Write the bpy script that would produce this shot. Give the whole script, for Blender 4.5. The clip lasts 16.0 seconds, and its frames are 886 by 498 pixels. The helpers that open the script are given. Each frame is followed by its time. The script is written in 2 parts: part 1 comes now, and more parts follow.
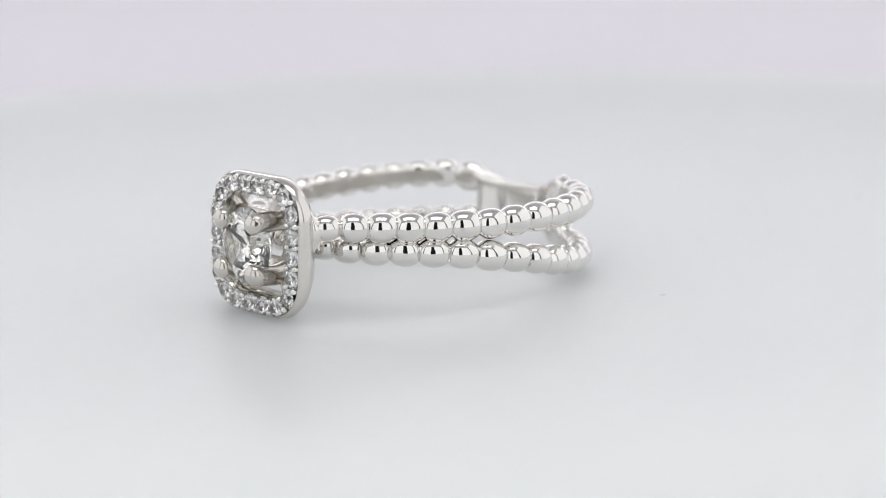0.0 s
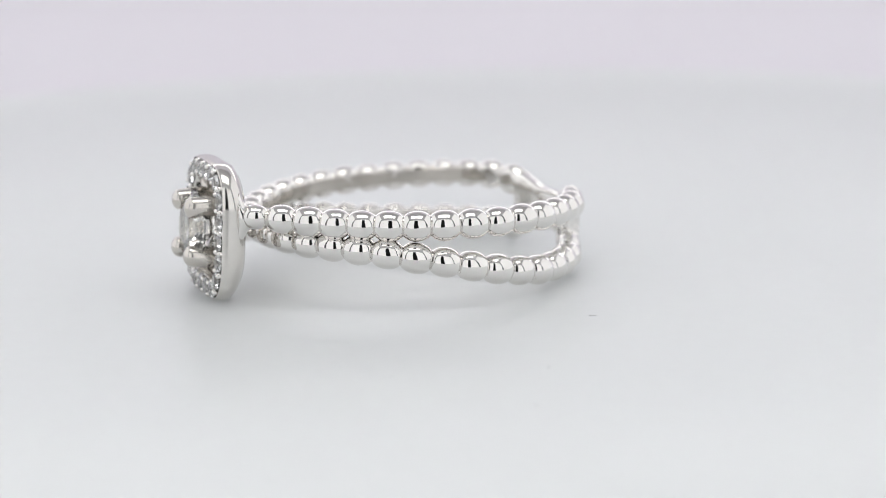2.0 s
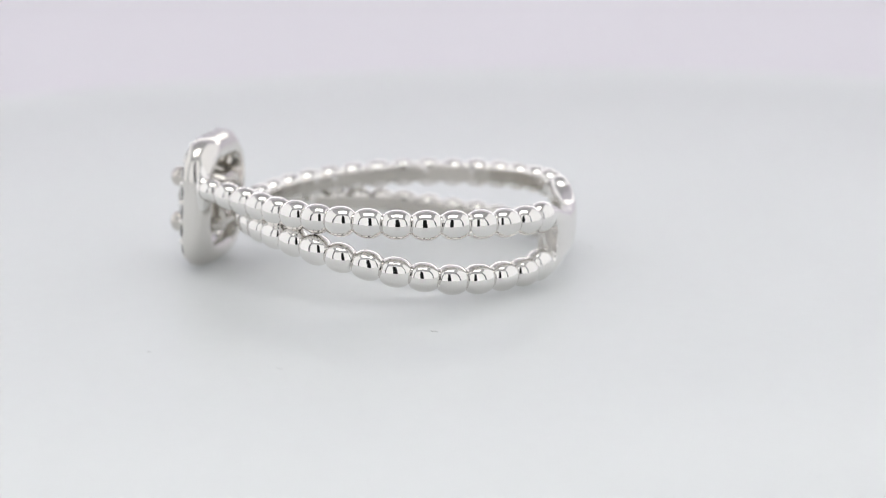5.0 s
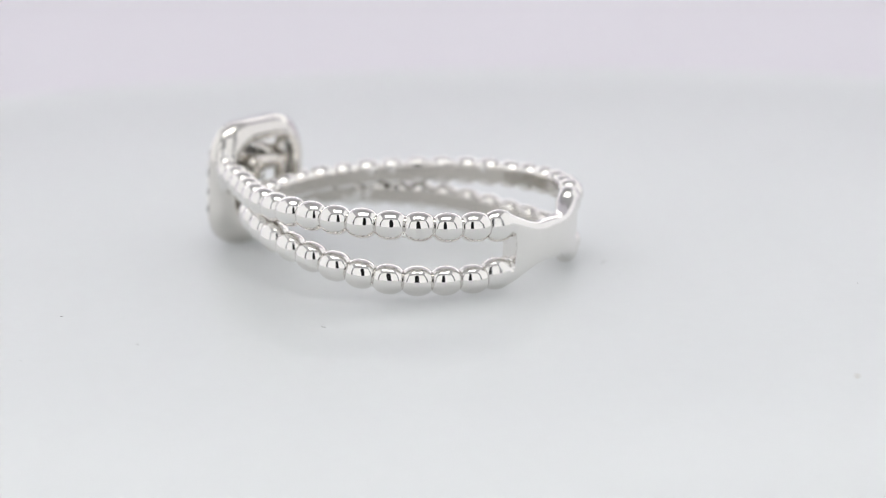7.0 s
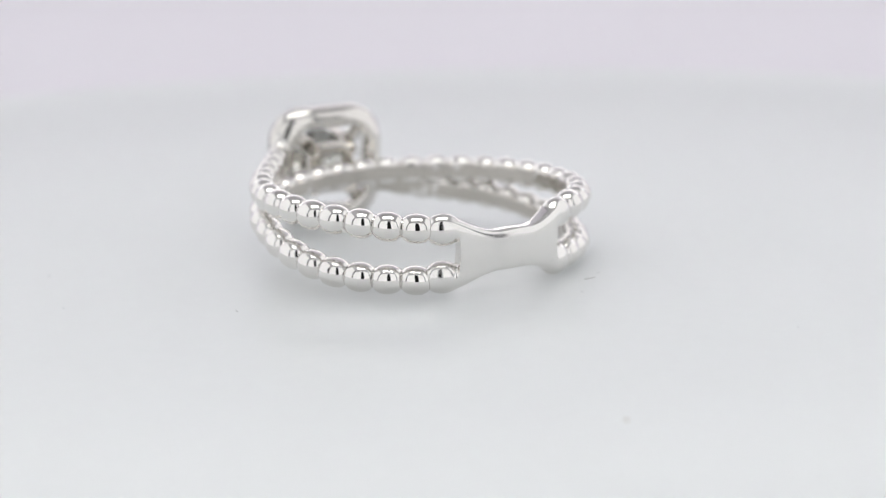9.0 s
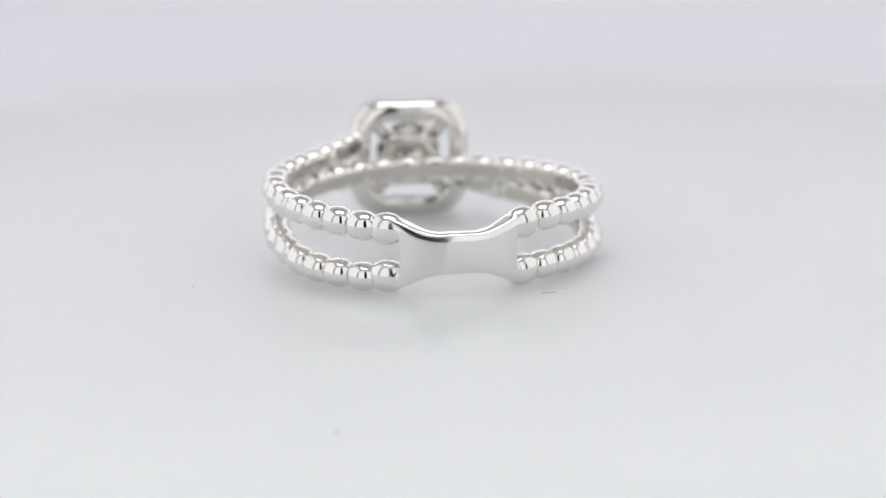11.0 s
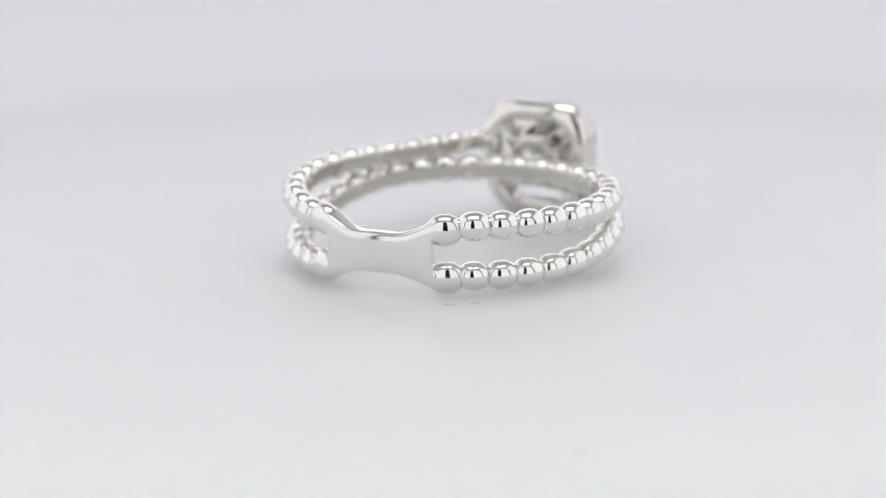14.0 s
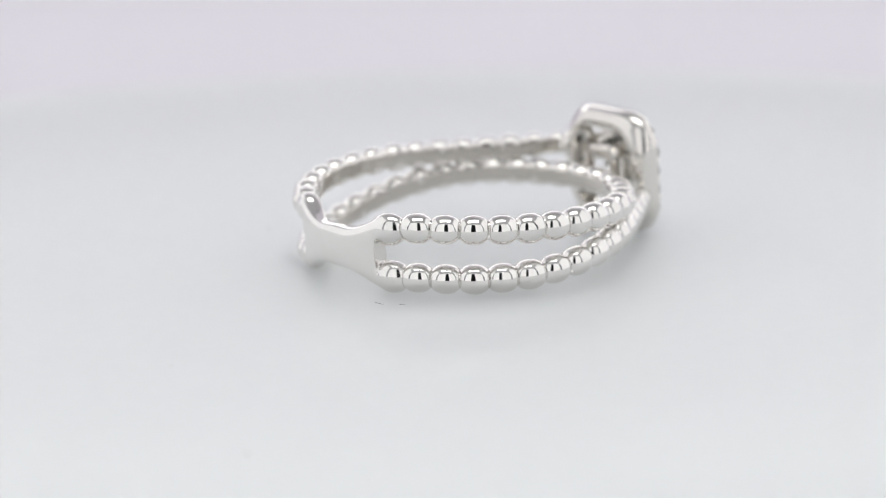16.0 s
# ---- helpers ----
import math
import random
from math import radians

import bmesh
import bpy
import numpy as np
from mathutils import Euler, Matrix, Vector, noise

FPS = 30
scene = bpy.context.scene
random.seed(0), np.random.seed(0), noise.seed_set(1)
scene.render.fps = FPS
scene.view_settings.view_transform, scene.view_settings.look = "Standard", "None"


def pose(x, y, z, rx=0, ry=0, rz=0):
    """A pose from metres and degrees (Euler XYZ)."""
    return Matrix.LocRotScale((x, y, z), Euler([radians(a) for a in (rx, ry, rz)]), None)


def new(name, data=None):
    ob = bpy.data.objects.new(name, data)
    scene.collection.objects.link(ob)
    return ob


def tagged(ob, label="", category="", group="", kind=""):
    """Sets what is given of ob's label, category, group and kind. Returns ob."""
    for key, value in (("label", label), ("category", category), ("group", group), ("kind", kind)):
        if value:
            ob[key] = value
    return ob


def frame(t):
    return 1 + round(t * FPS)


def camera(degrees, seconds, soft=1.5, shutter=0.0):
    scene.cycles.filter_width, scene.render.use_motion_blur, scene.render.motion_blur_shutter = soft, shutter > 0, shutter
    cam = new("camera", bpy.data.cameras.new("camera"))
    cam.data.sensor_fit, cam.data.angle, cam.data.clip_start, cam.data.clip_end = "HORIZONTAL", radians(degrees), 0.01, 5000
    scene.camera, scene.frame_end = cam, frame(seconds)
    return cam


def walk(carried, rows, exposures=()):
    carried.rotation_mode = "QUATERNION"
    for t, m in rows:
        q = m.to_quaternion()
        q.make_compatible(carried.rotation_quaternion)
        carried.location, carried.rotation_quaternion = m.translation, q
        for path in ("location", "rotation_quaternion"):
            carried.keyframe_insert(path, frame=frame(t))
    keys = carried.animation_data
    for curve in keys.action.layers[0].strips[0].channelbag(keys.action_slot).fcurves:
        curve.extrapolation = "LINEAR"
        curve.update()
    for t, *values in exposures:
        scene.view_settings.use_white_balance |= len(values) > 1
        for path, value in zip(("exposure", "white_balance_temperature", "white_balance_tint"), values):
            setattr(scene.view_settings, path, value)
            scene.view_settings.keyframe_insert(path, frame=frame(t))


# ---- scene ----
# A ring turning on a small white turntable inside a photo light box. Lengths below in millimetres, times MM.
MM = 0.001
SECONDS = 16.0

# ---- camera: stands still ----
EYE = Vector((0.127, -124.88, 30.69)) * MM
cam = camera(23.45, SECONDS, soft=0.55)
PITCH, ROLL, YAW = 13.485, -1.378, 0.007
cam.data.dof.use_dof = True
cam.data.dof.focus_distance = 0.1174
cam.data.dof.aperture_fstop = 36.0
cam.data.dof.aperture_blades = 0
STAND = pose(EYE.x, EYE.y, EYE.z, 90 - PITCH, 0, YAW) @ pose(0, 0, 0, 0, 0, ROLL)
walk(cam, [(0.0, STAND), (SECONDS, STAND)],
     exposures=[(0.0, 0.0, 6500, 10), (SECONDS, 0.0, 6500, 10)])

# ---- world and light ----
world = bpy.data.worlds.new("room")
world.use_nodes = True
world.node_tree.nodes["Background"].inputs[0].default_value = (0.02, 0.02, 0.022, 1)
world.node_tree.nodes["Background"].inputs[1].default_value = 0.3
scene.world = world
LED_POWER = 4.05       # emission of the light box's LED panel


# ---- materials ----
def material(name, colour, rough=0.5, metal=0.0, coat=0.0, grain=0.0, grain_scale=600.0, bump=0.0, bump_scale=1500.0,
             stain=0.0, stain_scale=60.0, ior=1.5, rough_var=0.0, each=False):
    m = bpy.data.materials.new(name)
    m.use_nodes = True
    nt = m.node_tree
    b = nt.nodes["Principled BSDF"]
    b.inputs["Base Color"].default_value = (*colour, 1)
    b.inputs["Roughness"].default_value = rough
    b.inputs["Metallic"].default_value = metal
    b.inputs["IOR"].default_value = ior
    b.inputs["Coat Weight"].default_value = coat
    b.inputs["Coat Roughness"].default_value = 0.12
    where = nt.nodes.new("ShaderNodeTexCoord").outputs["Object"]
    if each:                                    # every copy gets its own patch of the texture
        info, add = nt.nodes.new("ShaderNodeObjectInfo"), nt.nodes.new("ShaderNodeVectorMath")
        nt.links.new(where, add.inputs[0])
        nt.links.new(info.outputs["Random"], add.inputs[1])
        where = add.outputs[0]
    last = None
    for amount, scale in ((grain, grain_scale), (stain, stain_scale)):
        if amount <= 0:
            continue
        n = nt.nodes.new("ShaderNodeTexNoise")
        n.inputs["Scale"].default_value = scale
        n.inputs["Detail"].default_value = 5
        nt.links.new(where, n.inputs["Vector"])
        mx = nt.nodes.new("ShaderNodeMixRGB")
        mx.blend_type = "MULTIPLY"
        mx.inputs[0].default_value = amount
        if last is None:
            mx.inputs[1].default_value = (*colour, 1)
        else:
            nt.links.new(last, mx.inputs[1])
        nt.links.new(n.outputs["Fac"], mx.inputs[2])
        last = mx.outputs[0]
    if last is not None:
        nt.links.new(last, b.inputs["Base Color"])
    if rough_var > 0:
        n = nt.nodes.new("ShaderNodeTexNoise")
        n.inputs["Scale"].default_value = bump_scale * 0.3
        n.inputs["Detail"].default_value = 4
        nt.links.new(where, n.inputs["Vector"])
        mr = nt.nodes.new("ShaderNodeMapRange")
        mr.inputs["From Min"].default_value, mr.inputs["From Max"].default_value = 0.3, 0.7
        mr.inputs["To Min"].default_value, mr.inputs["To Max"].default_value = max(0.0, rough - rough_var), rough + rough_var
        nt.links.new(n.outputs["Fac"], mr.inputs["Value"])
        nt.links.new(mr.outputs["Result"], b.inputs["Roughness"])
    if bump > 0:
        n = nt.nodes.new("ShaderNodeTexNoise")
        n.inputs["Scale"].default_value = bump_scale
        n.inputs["Detail"].default_value = 4
        nt.links.new(where, n.inputs["Vector"])
        bp = nt.nodes.new("ShaderNodeBump")
        bp.inputs["Strength"].default_value = bump
        bp.inputs["Distance"].default_value = 0.00005
        nt.links.new(n.outputs["Fac"], bp.inputs["Height"])
        nt.links.new(bp.outputs["Normal"], b.inputs["Normal"])
    return m


GOLD = material("white_gold", (0.825, 0.806, 0.778), 0.05, 1.0, rough_var=0.035, bump=0.55, bump_scale=750, each=True)
GOLD_HALO = material("white_gold_halo", (0.74, 0.718, 0.682), 0.11, 1.0, rough_var=0.05, bump=0.25, bump_scale=900)
GOLD_PLATE = material("white_gold_plate", (0.86, 0.843, 0.815), 0.14, 1.0, rough_var=0.06, bump=0.10, bump_scale=420, stain=0.10, stain_scale=330)
# same white gold, its colour darkened and warmed for the shade inside the ring
GOLD_INSIDE_SHADED = material("white_gold_inside_shaded", (0.62, 0.59, 0.545), 0.22, 1.0, rough_var=0.07, bump=0.12, bump_scale=1600)
GOLD_SATIN = material("white_gold_setting", (0.66, 0.63, 0.585), 0.17, 1.0, rough_var=0.08, bump=0.30, bump_scale=1800)
ACRYLIC = material("white_acrylic", (0.784, 0.808, 0.814), 0.32, coat=0.10, ior=1.30, stain=0.04, stain_scale=45, grain=0.03, grain_scale=900)
for node_input, amount in (("Subsurface Weight", 0.8), ("Subsurface Scale", 0.016), ("Subsurface Radius", (1.0, 1.0, 1.0))):
    ACRYLIC.node_tree.nodes["Principled BSDF"].inputs[node_input].default_value = amount
FABRIC = material("white_tent_fabric", (0.80, 0.80, 0.81), 0.9, bump=0.2, bump_scale=900, grain=0.05, grain_scale=700)
BACKDROP = material("lilac_white_backdrop", (0.775, 0.745, 0.80), 0.8, grain=0.04, grain_scale=500, stain=0.04, stain_scale=8)
BLACK = material("black_cloth", (0.012, 0.012, 0.013), 0.9, grain=0.3, grain_scale=500)
POLE = material("dark_grey_plastic", (0.05, 0.05, 0.055), 0.5, grain=0.2, grain_scale=300)
LINT = material("dark_lint", (0.25, 0.24, 0.23), 0.8, grain=0.3, grain_scale=3000)


def diamond_material(name, tint, ior):
    m = bpy.data.materials.new(name)
    m.use_nodes = True
    b = m.node_tree.nodes["Principled BSDF"]
    b.inputs["Base Color"].default_value = (*tint, 1)
    b.inputs["Roughness"].default_value = 0.0
    b.inputs["IOR"].default_value = ior
    b.inputs["Transmission Weight"].default_value = 1.0
    return m


DIAMOND = diamond_material("diamond", (1.0, 0.99, 0.945), 2.15)
MELEE = diamond_material("small_diamond", (0.985, 0.985, 0.98), 1.95)


def glow_material(name, colour, strength):
    m = bpy.data.materials.new(name)
    m.use_nodes = True
    nt = m.node_tree
    nt.nodes.clear()
    e = nt.nodes.new("ShaderNodeEmission")
    e.inputs[0].default_value = (*colour, 1)
    e.inputs[1].default_value = strength
    o = nt.nodes.new("ShaderNodeOutputMaterial")
    nt.links.new(e.outputs[0], o.inputs[0])
    return m


TENT_GLOW = 0.40     # even glow added to the tent's sides as fill, to soften the shadows
GLOW_FABRIC = material("glowing_tent_fabric", (0.80, 0.80, 0.81), 0.9, bump=0.2, bump_scale=900, grain=0.05, grain_scale=700)
GLOW_FABRIC.node_tree.nodes["Principled BSDF"].inputs["Emission Color"].default_value = (0.985, 0.995, 0.99, 1)
GLOW_FABRIC.node_tree.nodes["Principled BSDF"].inputs["Emission Strength"].default_value = TENT_GLOW
# the front curtain glows too, added fill for the floor before the ring
FRONT_GLOW_FABRIC = GLOW_FABRIC.copy()
FRONT_GLOW_FABRIC.name = "front_curtain_glow_fabric"
FRONT_GLOW_FABRIC.node_tree.nodes["Principled BSDF"].inputs["Emission Strength"].default_value = 0.42
LED = glow_material("led_panel_light", (0.985, 0.992, 0.985), LED_POWER)
LED_BACK = glow_material("led_bar_light", (0.985, 0.992, 0.985), 2.5)
CEILING_CLOTH = material("grey_ceiling_fabric", (0.55, 0.55, 0.55), 0.8, bump=0.2, bump_scale=900, grain=0.05, grain_scale=700)


# ---- mesh helpers ----
def mesh_of(name, bm, material, smooth=True, angle=None):
    me = bpy.data.meshes.new(name)
    bmesh.ops.recalc_face_normals(bm, faces=bm.faces)
    bm.to_mesh(me)
    bm.free()
    me.materials.append(material)
    for p in me.polygons:
        p.use_smooth = smooth
    if smooth and angle:
        me.set_sharp_from_angle(angle=radians(angle))
    return me


def part(name, bm, material, parent, label="", smooth=True, angle=None):
    ob = new(name, mesh_of(name, bm, material, smooth, angle))
    ob.parent = parent
    return tagged(ob, label=label)


def shared(name, me, parent, m, label=""):
    ob = new(name, me)
    ob.parent = parent
    ob.matrix_basis = m
    return tagged(ob, label=label)


def box(x0, x1, y0, y1, z0, z1, bevel=0.0):
    bm = bmesh.new()
    bmesh.ops.create_cube(bm, size=1.0)
    for v in bm.verts:
        v.co = Vector(((x0 + x1) / 2 + v.co.x * (x1 - x0), (y0 + y1) / 2 + v.co.y * (y1 - y0), (z0 + z1) / 2 + v.co.z * (z1 - z0)))
    if bevel:
        bmesh.ops.bevel(bm, geom=bm.edges[:], offset=bevel, segments=3, affect="EDGES", profile=0.5)
    return bm


def tube(points, radii, segments=16, squash=None):
    """A closed tube along points; squash(co, i) may reshape each vertex."""
    bm = bmesh.new()
    rings = []
    n = len(points)
    for i, p in enumerate(points):
        d = (points[min(i + 1, n - 1)] - points[max(i - 1, 0)]).normalized()
        side = d.cross(Vector((0, 0, 1)))
        if side.length < 1e-4:
            side = d.cross(Vector((0, 1, 0)))
        side.normalize()
        up = side.cross(d)
        ring_verts = []
        for k in range(segments):
            a = 2 * math.pi * k / segments
            co = p + radii[i] * (math.cos(a) * side + math.sin(a) * up)
            if squash:
                co = squash(co)
            ring_verts.append(bm.verts.new(co))
        rings.append(ring_verts)
    for a, b in zip(rings, rings[1:]):
        for k in range(segments):
            bm.faces.new((a[k], a[(k + 1) % segments], b[(k + 1) % segments], b[k]))
    bm.faces.new(rings[0])
    bm.faces.new(rings[-1])
    return bm


def smoothstep(x):
    x = max(0.0, min(1.0, x))
    return x * x * (3 - 2 * x)


def interp(x, xs, ys):
    return float(np.interp(x, xs, ys))


# ---- the light box that closes the place ----
BX, BY0, BY1, BZ = 330, -330, 330, 480
floor = tagged(new("floor", mesh_of("floor", box(-BX * MM, BX * MM, BY0 * MM, BY1 * MM, -0.018, -0.012), FABRIC, False)),
               "white fabric floor of a photo light box", "floor", kind="structure")
for nm, dims in (("wall_left", (-BX - 6, -BX, BY0, BY1, -18, BZ)), ("wall_right", (BX, BX + 6, BY0, BY1, -18, BZ))):
    tagged(new(nm, mesh_of(nm, box(*(d * MM for d in dims)), GLOW_FABRIC, False)), "white side wall of a photo light box, with an added even glow", "wall", kind="structure")
ceiling = tagged(new("ceiling", mesh_of("ceiling", box(-(BX + 6) * MM, (BX + 6) * MM, BY0 * MM, (BY1 + 6) * MM, BZ * MM, (BZ + 6) * MM), CEILING_CLOTH, False)),
                 "grey fabric roof of a photo light box", "ceiling", kind="structure")


def build_backdrop():
    """A sheet that runs along the box floor behind the turntable and sweeps up the back wall."""
    bm = bmesh.new()
    prof = [(84, -6.4)]
    for k in range(13):
        a = math.pi / 2 * k / 12
        prof.append((230 + 90 * math.sin(a), -6.4 + 90 * (1 - math.cos(a))))
    prof.append((320, BZ - 2))
    under = [(84, -9.4)] + [(y + 3 * math.sin(a), z - 3 * math.cos(a)) for (y, z), a in zip(prof[1:14], [math.pi / 2 * k / 12 for k in range(13)])] + [(323, BZ - 2)]
    loop = prof + under[::-1]
    rows = [[bm.verts.new(Vector((x, y, z)) * MM) for y, z in loop] for x in (-BX + 2, BX - 2)]
    n = len(loop)
    for k in range(n):
        j = (k + 1) % n
        bm.faces.new((rows[0][k], rows[0][j], rows[1][j], rows[1][k]))
    m = len(prof)
    for row in rows:
        for k in range(m - 1):
            bm.faces.new((row[k], row[k + 1], row[n - 2 - k], row[n - 1 - k]))
    return tagged(new("backdrop", mesh_of("backdrop", bm, BACKDROP, True, 40)), "smooth pale lilac-white curved backdrop sheet", "backdrop", kind="structure")


build_backdrop()


def build_front():
    """Front curtain of the box with the open slit through which the camera looks, and the dark room beyond it."""
    y = BY0
    for nm, dims in (("wall_front_left", (-BX - 6, -58, y - 4, y, -18, BZ)), ("wall_front_right", (58, BX + 6, y - 4, y, -18, BZ)),
                     ("wall_front_top", (-58, 58, y - 4, y, 440, BZ))):
        tagged(new(nm, mesh_of(nm, box(*(d * MM for d in dims)), FRONT_GLOW_FABRIC, False)), "white fabric front curtain of a photo light box, with an added glow", "wall", kind="structure")
    tagged(new("wall_room", mesh_of("wall_room", box(-0.6, 0.6, (y - 204) * MM, (y - 200) * MM, -0.25, 0.8), BLACK, False)),
           "black cloth hanging behind the open front", "curtain", kind="structure")


build_front()


def build_pole(x, y):
    pole = new("frame_pole", mesh_of("frame_pole", box((x - 16) * MM, (x + 16) * MM, (y - 16) * MM, (y + 16) * MM, -0.012, (BZ - 12) * MM, 0.002), POLE, False))
    tagged(pole, "dark grey upright pole of the light box frame", "pole", group="frame poles")


for pole_x in (-312, 312):
    build_pole(pole_x, -225)


def build_led_panel(w, d):
    panel = new("ceiling_lamp")
    panel.location = Vector((0, -60, BZ - 1)) * MM
    tagged(panel, "wide white LED light panel under the light box ceiling", "lamp")
    part("housing", box(-w / 2 * MM - 0.004, w / 2 * MM + 0.004, -d / 2 * MM - 0.004, d / 2 * MM + 0.004, -0.006, 0.0, 0.001), FABRIC, panel, "white housing", False)
    part("diffuser", box(-w / 2 * MM, w / 2 * MM, -d / 2 * MM, d / 2 * MM, -0.010, -0.0062, 0.001), LED, panel, "glowing white diffuser", False)


def build_back_light(w, z0, z1):
    bar = new("wall_lamp")
    bar.location = Vector((0, 320, 0)) * MM
    tagged(bar, "long white LED light bar fixed to the backdrop", "lamp")
    part("housing", box(-w / 2 * MM - 0.003, w / 2 * MM + 0.003, -0.006, 0.0, z0 * MM - 0.003, z1 * MM + 0.003, 0.001), FABRIC, bar, "white housing", False)
    part("diffuser", box(-w / 2 * MM, w / 2 * MM, -0.010, -0.0062, z0 * MM, z1 * MM, 0.001), LED_BACK, bar, "glowing white diffuser", False)


build_led_panel(340, 170)
build_back_light(560, 125, 185)


# ---- turntable ----
def build_turntable():
    table = new("turntable")
    tagged(table, "round glossy white acrylic display turntable", "turntable")
    bm = bmesh.new()
    prof = [(0, 0), (30, 0), (77.4, 0), (78.4, -0.3), (79, -1.0), (79, -5), (78.5, -6), (0, -6)]
    seg = 128
    rings = []
    for r, z in prof:
        if r == 0:
            rings.append([bm.verts.new((0, 0, z * MM))])
        else:
            rings.append([bm.verts.new((r * MM * math.cos(2 * math.pi * k / seg), r * MM * math.sin(2 * math.pi * k / seg), z * MM)) for k in range(seg)])
    for a, b in zip(rings, rings[1:]):
        for k in range(seg):
            j = (k + 1) % seg
            if len(a) == 1:
                bm.faces.new((a[0], b[k], b[j]))
            elif len(b) == 1:
                bm.faces.new((a[k], b[0], a[j]))
            else:
                bm.faces.new((a[k], b[k], b[j], a[j]))
    part("platter", bm, ACRYLIC, table, "glossy white platter", True, 30)
    bm = bmesh.new()
    bmesh.ops.create_cone(bm, cap_ends=True, segments=64, radius1=0.055, radius2=0.052, depth=0.0058)
    for v in bm.verts:
        v.co.z -= 0.00890
    part("base", bm, ACRYLIC, table, "white drive base", True, 30)
    return table


turntable = build_turntable()
TOP = -0.12                   # height of the platter's top

# ---- the ring ----
CENTRE = (-1.311, -1.578)    # ring's middle on the turntable at the start
AZIMUTH = 226.41              # way of the head at the start, degrees
TILT = 3.99                   # the head side is propped up by the tall halo
MID_HEIGHT = 2.90
R = 9.48                       # radius through the beads' centres
BEAD = 0.87
SIDE_TILT = 0.46
FIRST, STEP = 28.78, 9.791     # degrees from the plate to the first joint, and from joint to joint


def soft(b, xs, ys):
    """Interpolation with its corners rounded off."""
    return sum(interp(b + d, xs, ys) for d in (-8, -5, -2.5, 0, 2.5, 5, 8)) / 7


def outer_at(b):
    """Strand that ends at the halo; b: degrees from the middle of the back plate."""
    r = R + interp(b, (0, 120, 135, 143, 150, 155, 160, 164), (0, 0, 0.15, 0.4, 0.85, 1.35, 2.0, 2.6))
    r += max(0.0, b - 164) * 0.15
    z = soft(b, (0, 20, 60, 90, 120, 140, 164), (1.36, 1.40, 1.56, 1.50, 1.29, 1.18, 1.28))
    a = radians(180 - b)
    return Vector((r * math.cos(a), r * math.sin(a), z)) * MM


def inner_at(b):
    """Strand that runs under the head, low on one side and high on the other; b from 0 to 360."""
    z = soft(b, (0, 20, 60, 72, 90, 100, 120, 135, 150, 180, 210, 240, 257, 267, 277, 286, 296, 306, 316, 326, 340, 360),
             (-1.50, -1.55, -1.64, -1.46, -0.98, -0.68, -0.26, -0.13, -0.16, -0.10, 0.02, 0.34, 0.60, 0.71, 0.84, 0.96, 1.13, 1.29, 1.42, 1.54, 1.56, 1.5))
    a = radians(180 - b)
    return Vector((R * math.cos(a), R * math.sin(a), z)) * MM


def flip(p):
    return Vector((p.x, -p.y, -p.z))


def low_outer_at(b):
    """The other strand that ends at the halo, bowed a little more than its twin."""
    p = flip(outer_at(b))
    p.z -= soft(b, (0, 34, 44, 54, 64, 74, 84, 94, 104, 120, 180), (-0.07, -0.07, -0.01, 0.08, 0.12, 0.20, 0.18, 0.11, 0.02, 0.0, 0.0)) * MM
    return p


def spaced(curve, b0, b1, step, close=1.0):
    """Places along a curve from b0, each step millimetres of arc from the last."""
    bs = np.linspace(b0, b1, 900)
    pts = [curve(b) for b in bs]
    s = np.concatenate([[0], np.cumsum([(q - p).length for p, q in zip(pts, pts[1:])])])
    places = [(k + 0.5 if k < 7 else 7.5 + (k - 7) * close) * step * MM for k in range(60)]
    return [curve(float(np.interp(w, s, bs))) for w in places if w < s[-1] - 0.45 * step * MM]


def bead_mesh(flat):
    """A bead drawn out a little along the strand and flattened on the finger side (-x)."""
    bm = bmesh.new()
    seg, half, rings = 32, 1.02, []
    for i in range(1, 26):
        u = math.sin(math.pi / 2 * (i - 13) / 13)
        r = BEAD * (1 - abs(u) ** 2.2) ** 0.48
        ring_verts = []
        for k in range(seg):
            a = 2 * math.pi * k / seg
            x = max(r * math.cos(a), -flat)
            ring_verts.append(bm.verts.new(Vector((x, u * half, r * math.sin(a))) * MM))
        rings.append(ring_verts)
    for a, b in zip(rings, rings[1:]):
        for k in range(seg):
            bm.faces.new((a[k], a[(k + 1) % seg], b[(k + 1) % seg], b[k]))
    bm.faces.new(rings[0])
    bm.faces.new(rings[-1])
    return mesh_of("bead", bm, GOLD)


def bead_pose(p, ahead, size=1.0):
    """x outwards from the finger, y along the strand."""
    y = ahead.normalized()
    x = Vector((p.x, p.y, 0))
    x = (x - x.dot(y) * y).normalized()
    z = x.cross(y)
    m = Matrix((x, y, z)).transposed().to_4x4()
    return Matrix.Translation(p) @ m @ pose(0, 0, 0, random.uniform(-3, 3), random.uniform(-4, 4), random.uniform(-3, 3)) @ Matrix.Scale(size, 4)


def lump_mesh():
    """An uneven little lump of solder between two beads."""
    bm = bmesh.new()
    bmesh.ops.create_icosphere(bm, subdivisions=2, radius=0.2 * MM)
    for v in bm.verts:
        v.co *= 1 + 0.45 * noise.noise(v.co * 6000)
    return mesh_of("solder_lump", bm, GOLD)


LUMP = lump_mesh()


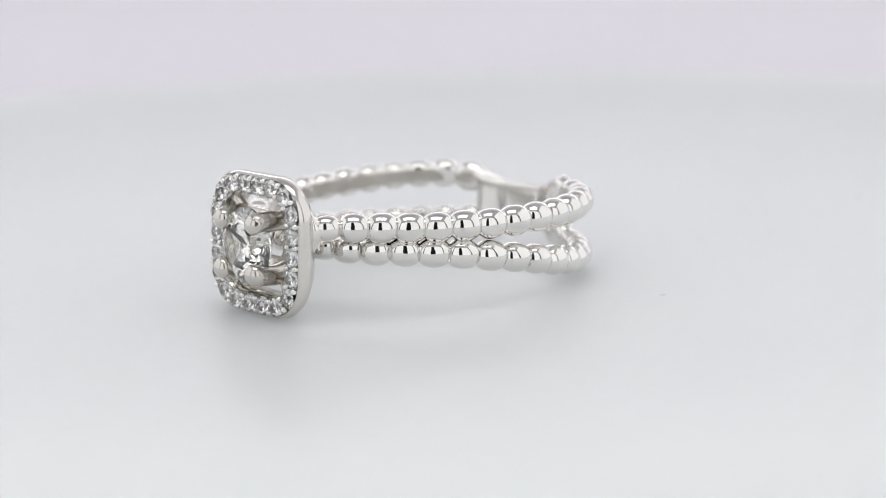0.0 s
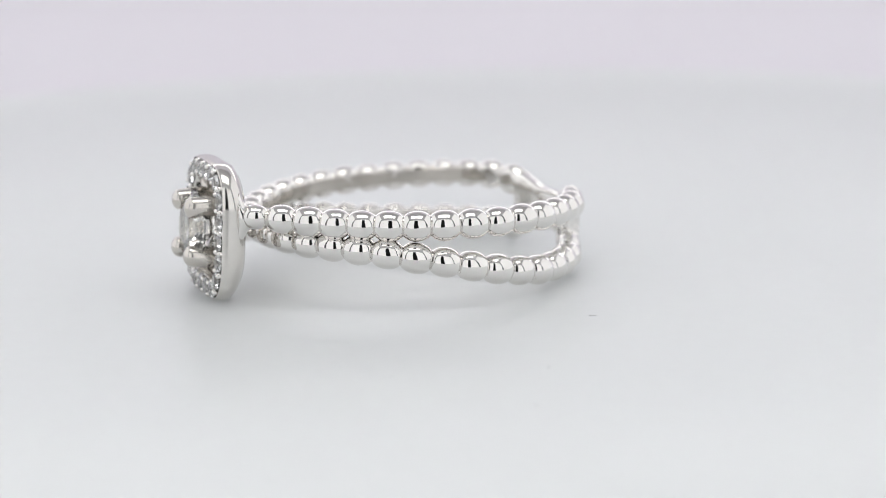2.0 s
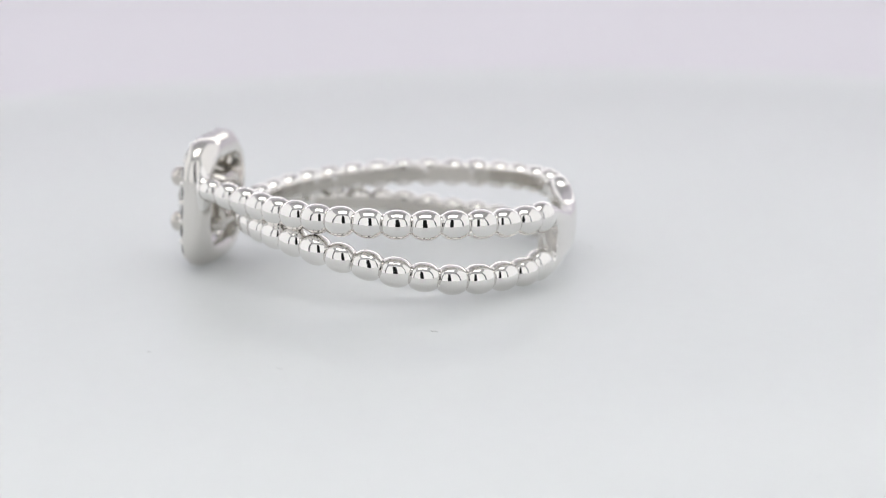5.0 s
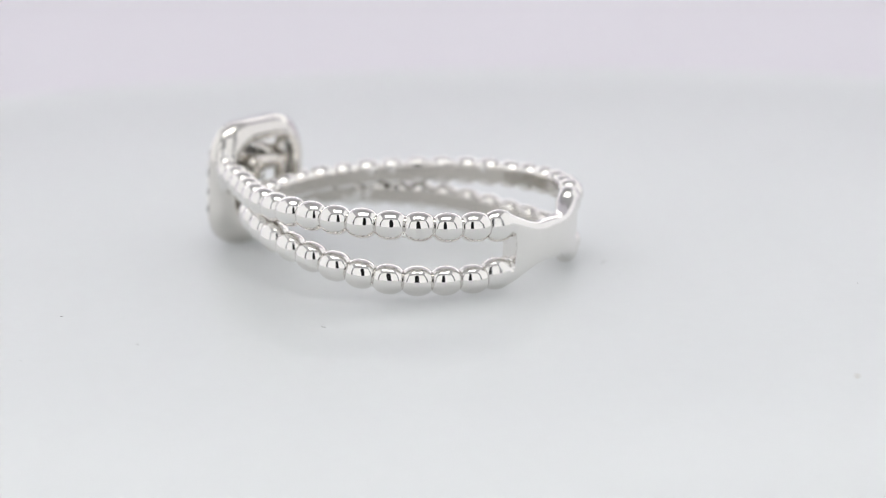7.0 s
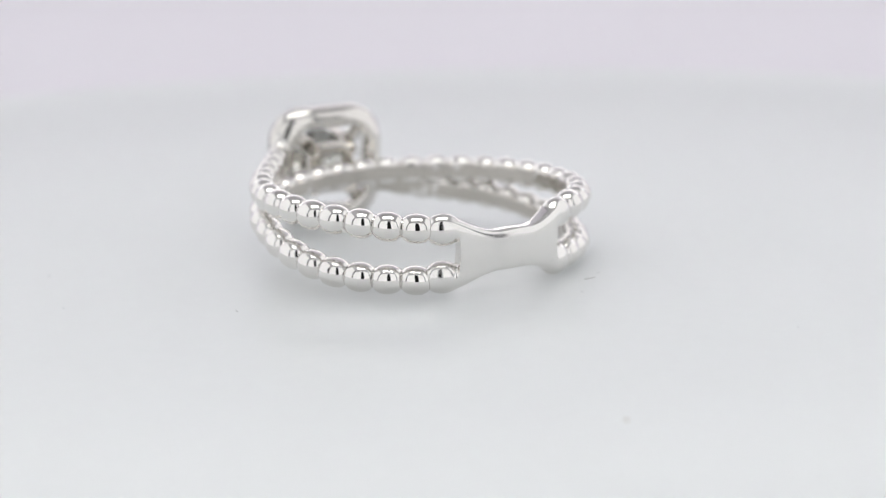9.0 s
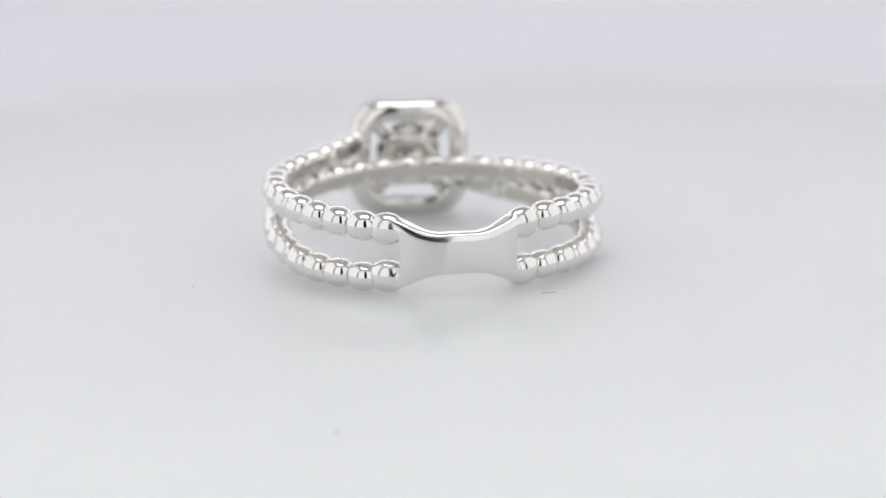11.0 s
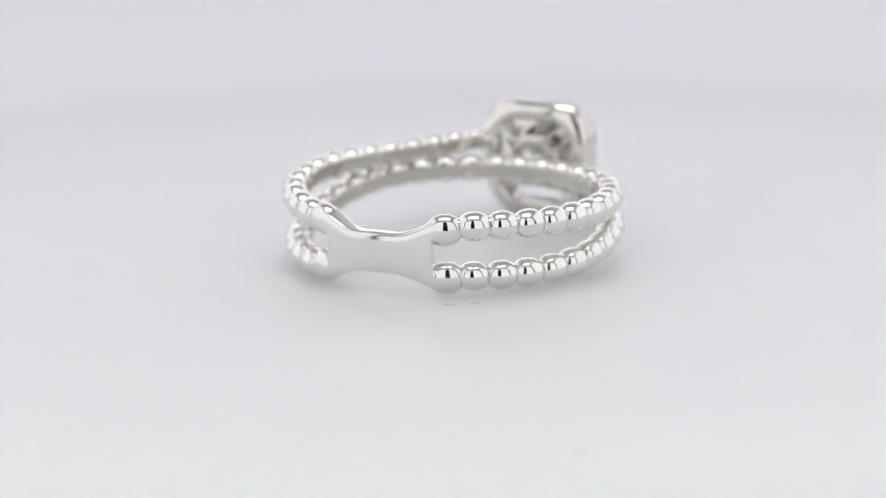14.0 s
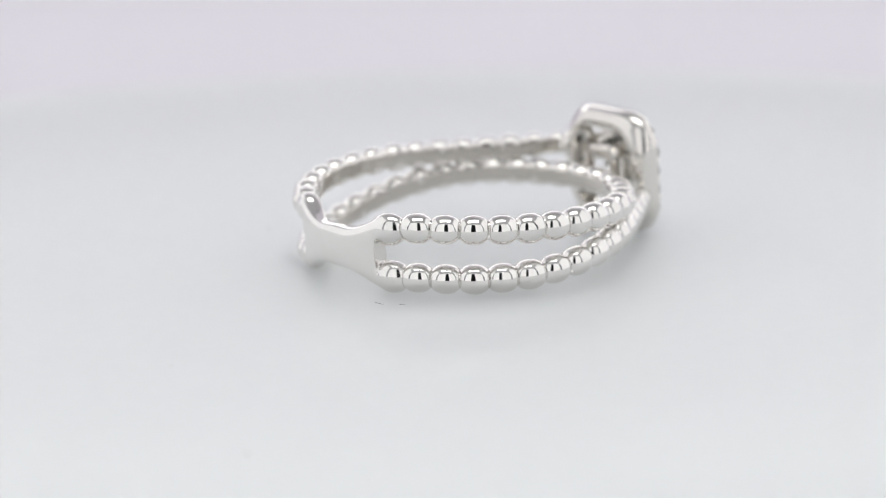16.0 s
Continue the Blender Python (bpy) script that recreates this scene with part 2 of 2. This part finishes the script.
def strand(name, pts, ring, bead, taper=()):
    """Beads along pts, and the smooth rail along the finger side that joins them."""
    for i, p in enumerate(pts):
        d = pts[min(i + 1, len(pts) - 1)] - pts[max(i - 1, 0)]
        shared("bead", bead, ring, bead_pose(p, d, random.uniform(0.98, 1.02) * (taper[i - len(pts)] if i - len(pts) >= -len(taper) else 1.0)))
    for p, q in zip(pts, pts[1:]):
        if random.random() < 0.6:
            m = bead_pose(p.lerp(q, 0.5), q - p)
            side = random.choice((-1, 1, 1))
            shared("solder_lump", LUMP, ring, m @ pose(random.uniform(0.30, 0.42) * MM, random.uniform(-0.08, 0.08) * MM, side * random.uniform(0.15, 0.40) * MM, 360 * random.random(), 360 * random.random(), 0)
                   @ Matrix.Scale(random.uniform(0.6, 1.15), 4))
    rail = bmesh.new()
    sections = []
    fine = []
    for a, b in zip(pts, pts[1:]):
        fine += [a.lerp(b, k / 4) for k in range(4)]
    fine.append(pts[-1])
    for i, p in enumerate(fine):
        d = (fine[min(i + 1, len(fine) - 1)] - fine[max(i - 1, 0)]).normalized()
        x = Vector((p.x, p.y, 0))
        x = (x - x.dot(d) * d).normalized()
        z = x.cross(d)
        sec = []
        for u, w in ((-0.67, -0.36), (-0.60, -0.45), (-0.2, -0.47), (0.2, -0.42), (0.46, 0.0), (0.2, 0.42), (-0.2, 0.47), (-0.60, 0.45), (-0.67, 0.36)):
            sec.append(rail.verts.new(p + (u * x + w * z) * MM))
        sections.append(sec)
    for a, b in zip(sections, sections[1:]):
        for k in range(len(a)):
            j = (k + 1) % len(a)
            rail.faces.new((a[k], a[j], b[j], b[k]))
    rail.faces.new(sections[0])
    rail.faces.new(sections[-1])
    part(name, rail, GOLD_INSIDE_SHADED, ring, "smooth polished inner rail, shade of the ring's inside put into its colour", True, 35)


def brilliant(radius, name, mat, table=0.56, crown=0.16, pavilion=0.43):
    """A round brilliant, girdle in the plane x = 0, its table towards +x."""
    bm = bmesh.new()
    R2 = radius

    def ring_of(n, r, x, off):
        return [bm.verts.new((x, r * math.cos(2 * math.pi * (k + off) / n), r * math.sin(2 * math.pi * (k + off) / n))) for k in range(n)]

    d = 2 * radius
    top = ring_of(8, table * R2, crown * d, 0.0)
    star = ring_of(8, 0.80 * R2, crown * d * 0.56, 0.5)
    girdle = ring_of(16, R2, 0.012 * d, 0.0)
    girdle2 = ring_of(16, R2, -0.012 * d, 0.0)
    lower = ring_of(8, 0.22 * R2, -pavilion * d * 0.80, 0.5)
    culet = bm.verts.new((-pavilion * d, 0, 0))
    bm.faces.new(top)
    for k in range(8):
        k1 = (k + 1) % 8
        bm.faces.new((top[k], star[k], top[k1]))
        bm.faces.new((top[k1], star[k], girdle[(2 * k + 2) % 16], star[k1]))
        bm.faces.new((star[k], girdle[2 * k], girdle[2 * k + 1]))
        bm.faces.new((star[k], girdle[2 * k + 1], girdle[(2 * k + 2) % 16]))
        bm.faces.new((girdle2[2 * k], lower[k], girdle2[2 * k + 1]))
        bm.faces.new((girdle2[2 * k + 1], lower[k], girdle2[(2 * k + 2) % 16]))
        bm.faces.new((lower[k], girdle2[(2 * k + 2) % 16], lower[k1], culet))
    for k in range(16):
        bm.faces.new((girdle[k], girdle2[k], girdle2[(k + 1) % 16], girdle[(k + 1) % 16]))
    return mesh_of(name, bm, mat, False)


def cushion(half, corner, n=48):
    """Points of a rounded square in the y-z plane, and the outward way at each."""
    out = []
    flat = half - corner
    per = 8 * flat + 2 * math.pi * corner
    for k in range(n):
        s = per * k / n
        for q in range(4):
            a0 = q * math.pi / 2
            c, sn = math.cos(a0), math.sin(a0)
            if s < 2 * flat:
                p, w = (half, -flat + s), (1, 0)
            elif s < 2 * flat + corner * math.pi / 2:
                t = (s - 2 * flat) / corner
                p, w = (flat + corner * math.cos(t), flat + corner * math.sin(t)), (math.cos(t), math.sin(t))
            else:
                s -= 2 * flat + corner * math.pi / 2
                continue
            out.append(((p[0] * c - p[1] * sn, p[0] * sn + p[1] * c), (w[0] * c - w[1] * sn, w[0] * sn + w[1] * c)))
            break
    return out


HEAD = pose(0.012, -0.0003, 0.0, 0, 0, -3.6) @ pose(-0.012, 0, 0)      # the head sits a little askew on the strands
HALO_X0, HALO_X1 = 11.25, 12.66     # back and front of the halo
HALO = 3.92
HALO_IN = 2.72


def build_halo(ring):
    n = 96
    base = cushion(1.0, 0.5, n)
    bm = bmesh.new()
    # profile round the frame: (distance along the head's way, half width, corner)
    prof = [(HALO_X0 + 0.02, 2.78, 1.8), (HALO_X0 - 0.10, 3.05, 2.2), (HALO_X0 - 0.04, 3.40, 2.6), (HALO_X0 + 0.22, 3.74, 2.75), (HALO_X0 + 0.5, 3.88, 2.5), (HALO_X0 + 0.8, HALO, 2.28), (HALO_X1 - 0.12, HALO - 0.03, 2.25),
            (HALO_X1, HALO - 0.14, 2.15), (HALO_X1 - 0.10, HALO - 0.24, 2.05), (HALO_X1 - 0.62, HALO - 0.36, 1.95), (HALO_X1 - 0.66, HALO_IN + 0.34, 1.5), (HALO_X1 - 0.12, HALO_IN + 0.2, 1.42), (HALO_X1 - 0.02, HALO_IN + 0.1, 1.35),
            (HALO_X1 - 0.15, HALO_IN, 1.28), (HALO_X0 + 0.35, HALO_IN - 0.10, 1.25), (HALO_X0 + 0.08, HALO_IN - 0.06, 1.28)]
    rings = []
    for x, half, corner in prof:
        rings.append([bm.verts.new(Vector((x, p[0], p[1])) * MM) for p, w in cushion(half, corner, n)])
    for a, b in zip(rings, rings[1:] + rings[:1]):
        for k in range(n):
            j = (k + 1) % n
            bm.faces.new((a[k], a[j], b[j], b[k]))
    bm.transform(HEAD)
    frame_ob = part("halo", bm, GOLD_HALO, ring, "polished white gold cushion-shaped halo frame", True, 50)
    gem = brilliant(0.55 * MM, "small_diamond", MELEE)
    mid = cushion(3.29, 1.84, 20)
    for (y, z), w in mid:
        shared("small_diamond", gem, frame_ob, HEAD @ Matrix.Translation(Vector((HALO_X1 + 0.06, y, z)) * MM) @ pose(0, 0, 0, 360 * random.random(), random.uniform(-5, 5), random.uniform(-5, 5)),
               "tiny round brilliant-cut diamond")
    bmp = bmesh.new()
    bmesh.ops.create_uvsphere(bmp, u_segments=12, v_segments=8, radius=0.175 * MM)
    for v in bmp.verts:
        v.co.x *= 1.5
    grain = mesh_of("bead_prong", bmp, GOLD)
    between = cushion(3.29, 1.84, 40)[1::2]
    for (y, z), w in between:
        for off in (-0.33, 0.33):
            shared("bead_prong", grain, frame_ob, HEAD @ Matrix.Translation(Vector((HALO_X1 + 0.02, y + off * w[0], z + off * w[1])) * MM))
    return frame_ob


STONE_X = 13.20     # girdle of the centre stone


def build_head(ring):
    shared("centre_diamond", brilliant(2.15 * MM, "centre_diamond", DIAMOND), ring, HEAD @ Matrix.Translation((STONE_X * MM, 0, 0)) @ pose(0, 0, 0, 11),
           "clear round brilliant-cut centre diamond")
    for sy in (-1, 1):
        for sz in (-1, 1):
            foot = Vector((10.95, 1.20 * sy, 1.20 * sz))
            bend = Vector((12.4, 1.50 * sy, 1.50 * sz))
            tip = Vector((14.08, 1.38 * sy, 1.38 * sz))
            pts, radii = [], []
            for k in range(6):
                pts.append(foot.lerp(bend, k / 5) * MM)
                radii.append((0.48 + 0.11 * k / 5) * MM)
            for k in range(1, 5):
                pts.append(bend.lerp(tip, k / 5) * MM)
                radii.append(0.59 * MM)
            for k in range(0, 7):
                a = math.pi / 2 * k / 6.2
                pts.append((tip + Vector((-0.28 + 0.45 * math.sin(a), 0, 0))) * MM)
                radii.append(max(0.02, 0.59 * math.cos(a)) * MM)
            bm = tube(pts, radii, 20)
            bm.transform(HEAD)
            part("prong", bm, GOLD_SATIN, ring, "rounded white gold prong", True, 60)
            corner = Vector((12.0, 2.15 * sy, 2.15 * sz))
            bm = tube([Vector((11.9, 1.5 * sy, 1.5 * sz)) * MM, corner * MM, Vector((12.0, 2.55 * sy, 2.55 * sz)) * MM], [0.36 * MM, 0.36 * MM, 0.42 * MM], 16)
            bm.transform(HEAD)
            part("strut", bm, GOLD_SATIN, ring, "short bar between prong and halo", True, 60)
    bm = bmesh.new()
    n = 64
    rings = []
    for x, half, corner in ((11.2, 0.75, 0.4), (11.0, 1.0, 0.5), (10.95, 1.4, 0.65), (11.1, 1.62, 0.8), (11.55, 1.66, 0.82), (11.66, 1.60, 0.8), (11.64, 1.45, 0.72), (11.45, 1.1, 0.55), (11.3, 0.8, 0.4)):
        rings.append([bm.verts.new(Vector((x, p[0], p[1])) * MM) for p, w in cushion(half, corner, n)])
    for a, b in zip(rings, rings[1:] + rings[:1]):
        for k in range(n):
            bm.faces.new((a[k], a[(k + 1) % n], b[(k + 1) % n], b[k]))
    bm.transform(HEAD)
    part("basket", bm, GOLD_SATIN, ring, "white gold basket under the centre stone", True, 50)


def build_plate(ring):
    """The solid saddle at the back, drawn out into a rounded horn at each strand."""
    bm = bmesh.new()
    nu, ns = 56, 40
    grid = []
    for i in range(nu + 1):
        tau = -1 + 2 * i / nu
        row = []
        for k in range(ns):
            a = 2 * math.pi * k / ns
            ca, sa = math.cos(a), math.sin(a)
            s = (1 if sa > 0 else -1) * abs(sa) ** 0.38
            q = (1 if ca > 0 else -1) * abs(ca) ** 0.32
            shrink = 1.0 if 2 <= i <= nu - 2 else (0.8 if i in (1, nu - 1) else 0.35)
            s, q = s * shrink, q * shrink
            end = min(1.0, abs(tau) * nu / (nu - 4))
            b = (1 if tau > 0 else -1) * end * (19.3 + 6.2 * abs(s) ** 3.5)
            half = 1.12 + 1.08 * smoothstep((abs(b) - 4) / 21) ** 1.2
            half += 0.22 * (s > 0) * (1 - smoothstep(abs(b) / 22))
            thick = 0.18 + 0.48 * smoothstep((abs(b) - 6) / 14)
            r = R + (0.74 * q if q > 0 else thick * q) - 0.05 * s * s * (q > 0)
            al = radians(180 - b)
            row.append(bm.verts.new(Vector((r * math.cos(al), r * math.sin(al), half * s)) * MM))
        grid.append(row)
    for a, b in zip(grid, grid[1:]):
        for k in range(ns):
            bm.faces.new((a[k], a[(k + 1) % ns], b[(k + 1) % ns], b[k]))
    bm.faces.new(grid[0])
    bm.faces.new(grid[-1])
    for b in (-23.7, 24.6):
        for z in (-1.40, 1.40):
            al = radians(180 - b)
            m = Matrix.Translation(Vector((R * math.cos(al), R * math.sin(al), z)) * MM) @ Matrix.Rotation(al, 4, "Z")
            got = bmesh.ops.create_uvsphere(bm, u_segments=24, v_segments=16, radius=0.96 * MM)
            for v in got["verts"]:
                v.co.x = max(v.co.x * 0.82, -0.62 * MM)
                v.co.y *= 1.2
                v.co = m @ v.co
    ob = part("back_plate", bm, GOLD_PLATE, ring, "solid polished saddle-shaped plate at the back", True)
    rm = ob.modifiers.new("fuse", "REMESH")
    rm.mode, rm.voxel_size, rm.use_smooth_shade = "VOXEL", 0.05 * MM, True
    sm = ob.modifiers.new("polish", "SMOOTH")
    sm.factor, sm.iterations = 0.5, 32


def build_ring():
    ring = new("diamond_ring")
    tagged(ring, "white gold double-strand beaded ring with diamond halo, lying on its side", "ring")
    bead = bead_mesh(0.66)
    build_plate(ring)
    step = R * radians(STEP)
    outer = spaced(outer_at, FIRST, 166.5, step, 0.945)
    strand("rail", outer, ring, bead, (0.95, 0.82))
    strand("rail", spaced(low_outer_at, FIRST - 0.7, 166.5, step, 0.945), ring, bead, (0.95, 0.82))
    strand("rail", spaced(inner_at, FIRST, 360 - FIRST, step * 0.9985), ring, bead)
    for s in (1, -1):
        a, b = outer[-1], Vector((11.75, 3.34 - 0.12 * s, 1.12)) * MM
        pts = [a.lerp(b, k / 8) for k in range(9)]
        radii = [(0.62 - 0.10 * math.sin(math.pi * k / 8) + 0.85 * (k / 8) ** 2.4) * MM for k in range(9)]
        if s < 0:
            pts = [flip(p) for p in pts]
        flare = tube(pts, radii, 20)
        flare.verts.ensure_lookup_table()
        for i, v in enumerate(flare.verts):             # broad in height, slim across the halo
            slim = 1 - 0.66 * (i // 20 / 8) ** 2
            v.co.x = pts[i // 20].x + (v.co.x - pts[i // 20].x) * slim
            v.co.y = pts[i // 20].y + (v.co.y - pts[i // 20].y) * slim
        part("shoulder", flare, GOLD, ring, "smooth shoulder where the strand meets the halo", True, 60)
    build_halo(ring)
    build_head(ring)
    return ring


ring = build_ring()


# ---- lint on the turntable ----
def build_lint(length, bend, thick=0.022):
    pts = []
    for k in range(9):
        u = k / 8 - 0.5
        pts.append(Vector((length * u, bend * length * (u * u - 0.08), thick * 0.9)) * MM)
    ob = new("lint_fibre", mesh_of("lint_fibre", tube(pts, [thick * MM] * 9, 6), LINT))
    return tagged(ob, "short dark lint fibre lying on the turntable", "lint", group="lint on the turntable")


# place at the start (mm from the axis), turn, length, bend
LINT_PLACES = [(2.38, 9.48, 138, 0.80, 0.35), (1.0, 9.72, 160, 0.34, 0.2), (12.44, -8.75, 30, 0.42, 0.7), (13.38, -18.7, 60, 0.16, 0.1),
               (5.53, 9.55, 100, 0.10, 0.1), (11.1, 22.1, 40, 0.15, 0.2), (14.87, -24.74, 20, 0.10, 0.0), (6.53, -22.6, 80, 0.20, 0.3)]
lint = [(build_lint(L, bd, 0.0095), x, y, rz) for x, y, rz, L, bd in LINT_PLACES]


DUST = material("beige_dust", (0.55, 0.50, 0.40), 0.9, grain=0.3, grain_scale=4000)


def build_speck(size):
    bm = bmesh.new()
    bmesh.ops.create_icosphere(bm, subdivisions=2, radius=size * MM)
    for v in bm.verts:
        v.co *= 1 + 0.25 * noise.noise(v.co * 9000)
        v.co.z = v.co.z * 0.12 + size * 0.1 * MM
    ob = new("dust_speck", mesh_of("dust_speck", bm, DUST))
    return tagged(ob, "tiny flat beige dust speck on the turntable", "dust", group="dust on the turntable")


lint += [(build_speck(sz), x, y, 0) for x, y, sz in ((28.2, 15.6, 0.13), (4.27, 35.5, 0.10))]


# ---- what moves ----
def turn(t):
    """Degrees by which the turntable has turned."""
    s = t / 16.0
    return -math.degrees(3.0742 * s + 0.3480 * s * s + -0.1515 * s ** 3)


def motions():
    times = [0.5 * k for k in range(33)]
    walk(turntable, [(t, pose(0, 0, TOP * MM, 0, 0, turn(t))) for t in times])
    tilted = pose(CENTRE[0] * MM, CENTRE[1] * MM, MID_HEIGHT * MM, 0, 0, AZIMUTH) @ pose(0, 0, 0, SIDE_TILT, -TILT, 0)
    walk(ring, [(t, pose(0, 0, 0, 0, 0, turn(t)) @ tilted) for t in times])
    for ob, x, y, rz in lint:
        walk(ob, [(t, pose(0, 0, 0, 0, 0, turn(t)) @ pose(x * MM, y * MM, TOP * MM, 0, 0, rz)) for t in times])


motions()
